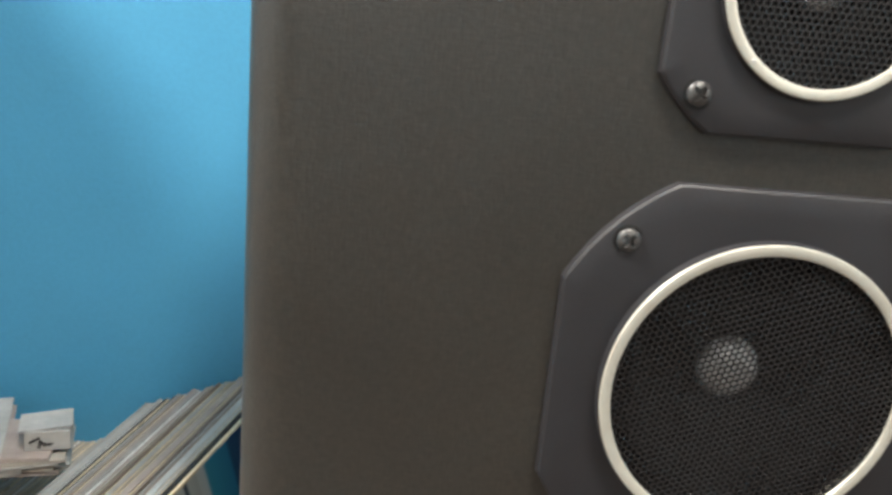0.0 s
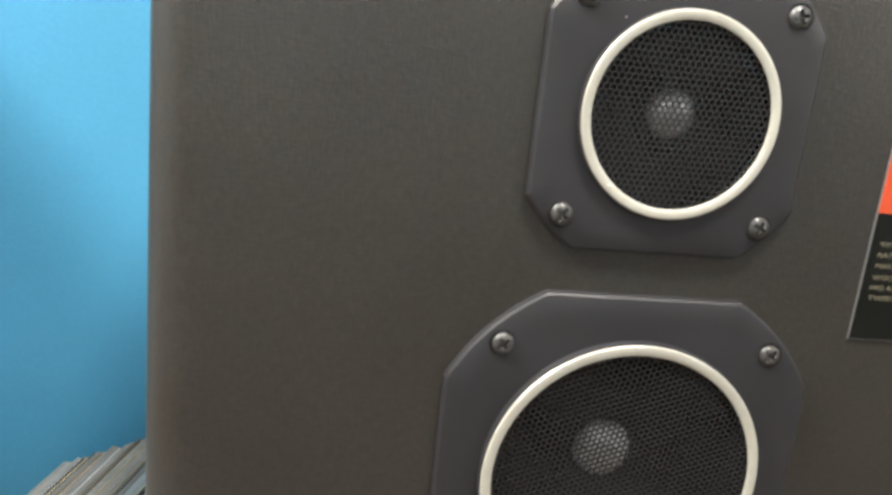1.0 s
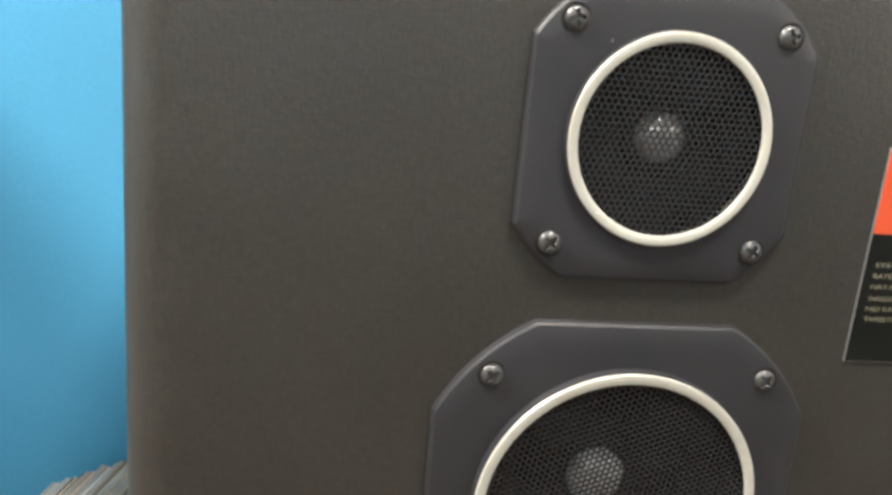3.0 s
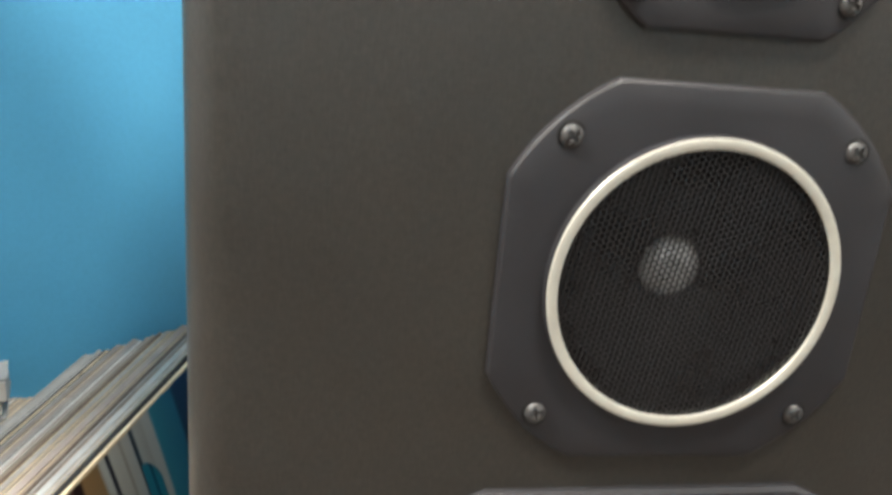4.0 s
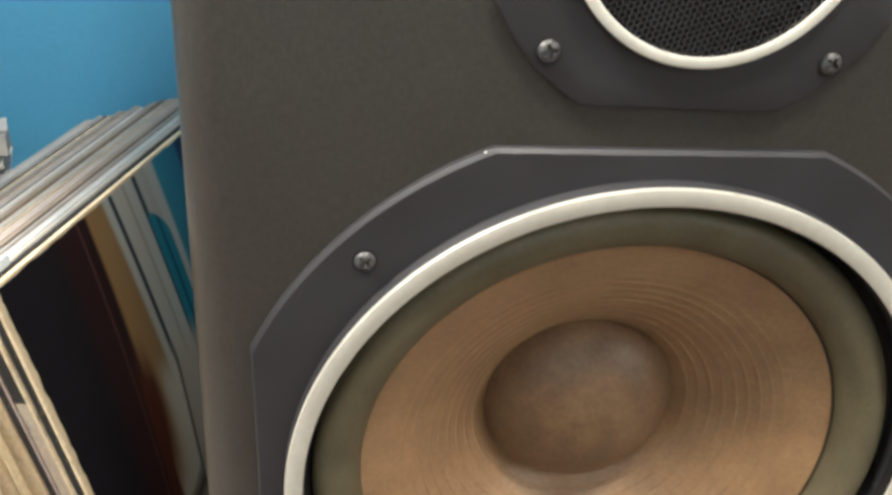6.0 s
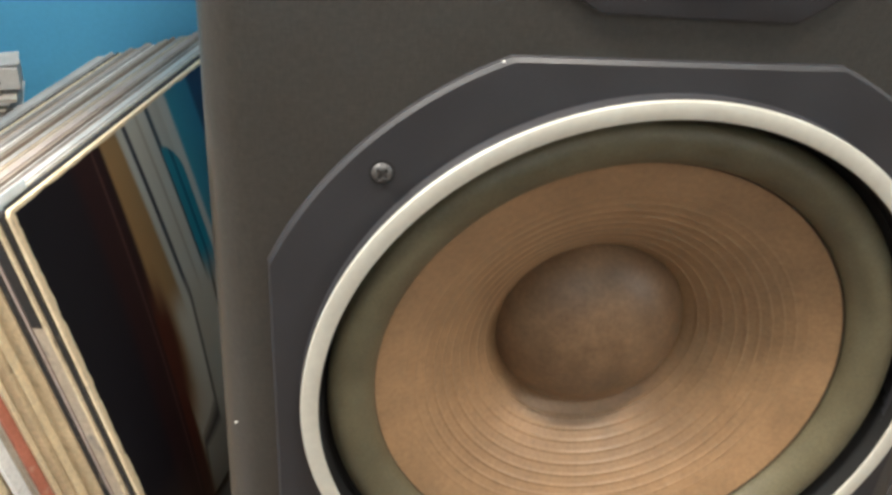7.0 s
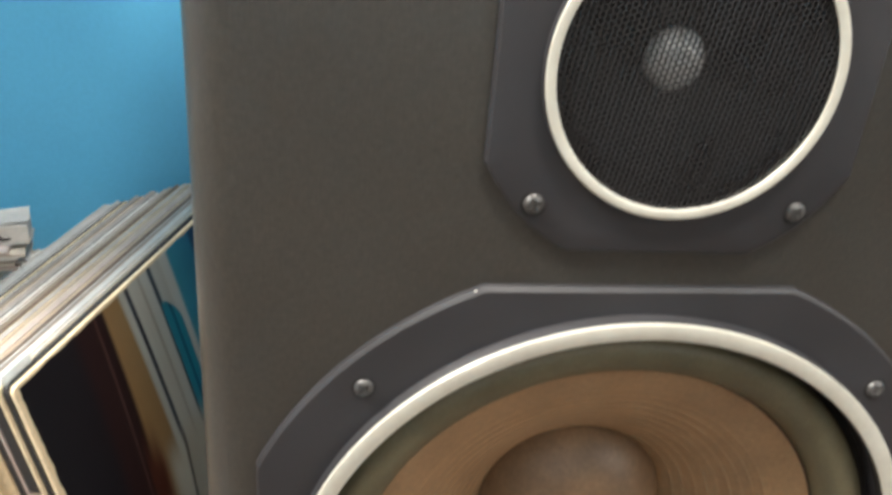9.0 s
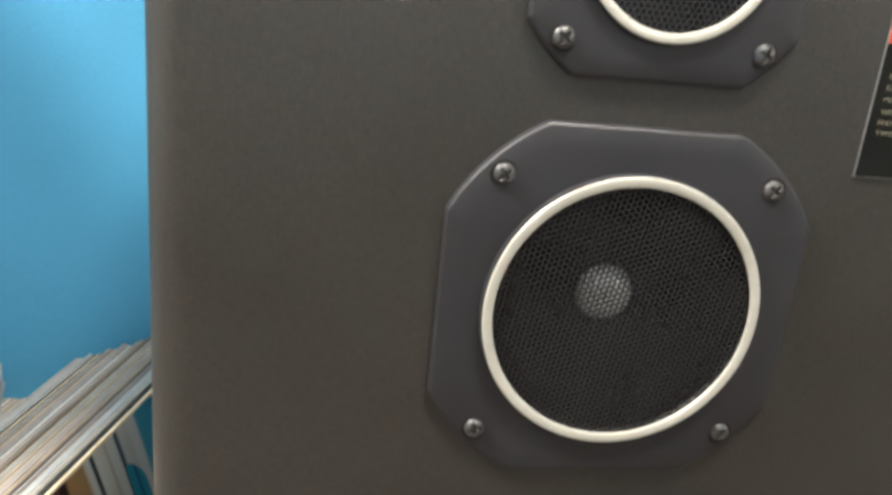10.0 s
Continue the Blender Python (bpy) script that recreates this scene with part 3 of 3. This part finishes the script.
def add_inner(ob, tone, thick, rise, mat, side):
    """The paper inner sleeve that shows in the open top."""
    part("spine", box(-0.0005, 0.0006, 0.0004, thick - 0.0004, 0.003, side - 0.003), EDGE[tone], ob, "worn spine")
    part("inner_sleeve", box(0.004, side - 0.004, thick * 0.22, thick * 0.78, side - 0.05, side + rise), mat, ob, "paper inner sleeve")


ROW = [
    ("cream", 0.0034, 0, "black record sleeve with striped teal and tan print, worn edges"),
    ("black", 0.0050, 0, "black record sleeve with rubbed spine"),
    ("cream", 0.0024, -0.001, "record sleeve with worn cream spine"),
    ("grey", 0.0098, 0, "greyish tan record sleeve, black strip over its upper spine"),
    ("mauve", 0.0034, 0, "brownish grey record sleeve with worn spine"),
    ("black", 0.0046, 0, "black record sleeve with rubbed spine"),
    ("tan", 0.0125, 0, "thick tan cardboard record sleeve"),
    ("yellow", 0.0012, 0.002, "thin yellowed cardboard record sleeve"),
    ("tan", 0.0085, 0.001, "thick tan cardboard record sleeve"),
    ("yellow", 0.0030, 0.003, "thin yellowed cardboard record sleeve"),
    ("red", 0.0030, 0.001, "faded red cardboard record sleeve"),
    ("grey", 0.0056, 0.002, "pale grey cardboard record sleeve"),
    ("white", 0.004, 0, "plain white cardboard record sleeve"),
    ("mauve", 0.006, 0.004, "brownish grey record sleeve with worn spine"),
    ("cream", 0.0036, 0.001, "record sleeve with worn cream spine"),
    ("grey", 0.0044, 0.003, "pale grey cardboard record sleeve"),
    ("brown", 0.0034, 0.005, "dark brown cardboard record sleeve"),
    ("cream", 0.004, 0.002, "record sleeve with worn cream spine"),
    ("white", 0.0038, 0.003, "plain white cardboard record sleeve"),
    ("tan", 0.005, 0.001, "thick tan cardboard record sleeve"),
    ("grey", 0.004, 0.004, "pale grey cardboard record sleeve"),
]
TOPS = (INK, INK, BLUISH, BLUISH, GREYISH, BROWNISH, PINKISH, PAPER, GREYISH, BROWNISH, PAPER, PINKISH, GREYISH, PINKISH, BROWNISH, GREYISH)
rng = random.Random(4)
k = 0.0
for i, (tone, thick, slip, label) in enumerate(ROW):
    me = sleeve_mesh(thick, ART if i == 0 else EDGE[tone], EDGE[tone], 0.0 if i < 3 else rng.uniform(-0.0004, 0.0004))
    ob = tagged(new("record_sleeve", me), label, "record sleeve", "row of leaning records")
    ob.matrix_basis = sleeve_pose(k, slip * 0.4, slip * 2.0 - 0.8 * max(0.0, k - 0.03) if i else 0.0)
    add_inner(ob, tone, thick, rng.uniform(0.0004, 0.0025) if i else -0.0005, TOPS[i % len(TOPS)], SIDE)
    k += thick + 0.0004
    if i == 3:
        # Black strip stands in for a black insert that ends partway down.
        part("tape", box(-0.0009, 0.0008, 0.0002, thick - 0.0002, SIDE - 0.082, SIDE - 0.001, 0.0003), EDGE["black"], ob, "black strip in place of a shorter insert")
    if i == 1:
        part("plastic_liner", box(0.001, 0.026, 0.0022, 0.0027, SIDE - 0.03, SIDE + 0.007, 0.0002), LINER, ob, "hazy clear plastic liner")
ROW_END = k
# further cream sleeves behind the gap, a little lower
k = ROW_END + 0.022
for i in range(26):
    thick = rng.choice((0.0034, 0.004, 0.0055))
    tone = rng.choice(("cream", "white", "cream", "tan", "white"))
    ob = tagged(new("record_sleeve", sleeve_mesh(thick, EDGE[tone], EDGE[tone], 0.0, 0.262)), "small pale cream record sleeve in the back of the row", "record sleeve", "row of leaning records")
    ob.matrix_basis = sleeve_pose(k, rng.uniform(-0.004, 0.0), rng.uniform(0.0, 0.02))
    add_inner(ob, tone, thick, rng.uniform(0.0003, 0.0015), PAPER, 0.262)
    k += thick + 0.0005


# ---- small things on the records ----
def card_box():
    ob = tagged(new("card_box"), "small white cardboard box with a dark squiggle, on pale sheets", "box")
    part("carton", box(0, 0.0335, 0, 0.026, 0, 0.0165, 0.0010), BOXCARD, ob)
    part("flap", box(-0.003, 0.0362, 0.001, 0.029, 0.0166, 0.0176, 0.0003), BOXCARD, ob, "folded white flap", pose(0, 0, 0, 2, -3, 4))
    for x, z, w, h, turn in ((0.0045, 0.0095, 0.0085, 0.0022, -28), (0.0098, 0.0070, 0.0060, 0.0026, 40), (0.0140, 0.0052, 0.0070, 0.0020, -10), (0.0078, 0.0048, 0.0024, 0.0050, 12)):
        part("printed_mark", box(-w / 2, w / 2, -0.0004, 0.0004, -h / 2, h / 2), INK, ob, "dark printed mark", pose(x + 0.003, -0.0001, z, 0, turn, 0))
    return ob


card_box().matrix_basis = pose(-0.4095, 0.3130, 0.3075, 0, 0, 14)


def sheet_pile(label, count, x, y, z, turn):
    ob = tagged(new("sheet_pile"), label, "papers")
    up = 0.0
    for i in range(count):
        w, d, t = rng.uniform(0.085, 0.100), rng.uniform(0.052, 0.066), rng.uniform(0.0016, 0.004)
        part("paper_sheet", box(-w / 2, w / 2, -d / 2, d / 2, 0, t, 0.0005), (PINKISH, BOXCARD, PAPER)[i % 3], ob, "", pose(rng.uniform(-0.005, 0.005), rng.uniform(-0.006, 0.006), up, 0, 0, rng.uniform(-6, 6)))
        up += t + 0.0002
    ob.matrix_basis = pose(x, y, z - up, 0, 0, turn)


sheet_pile("low pile of pale sheets under a small white box", 7, -0.438, 0.332, 0.3073, 14)


def paper_stack():
    ob = tagged(new("paper_stack"), "untidy stack of cream and pinkish papers on the records", "papers")
    z = 0.0
    for i in range(8):
        w, d, t = rng.uniform(0.10, 0.13), rng.uniform(0.09, 0.12), rng.uniform(0.002, 0.006)
        part("paper_sheet", box(-w / 2, w / 2, -d / 2, d / 2, 0, t, 0.0006), (PINKISH, BOXCARD, PAPER)[i % 3], ob, "", pose(rng.uniform(-0.012, 0.012), rng.uniform(-0.01, 0.01), z, 0, 0, rng.uniform(-14, 14)))
        z += t + 0.0002
    return ob


paper_stack().matrix_basis = pose(-0.494, 0.330, 0.277, 0, 0, 18)
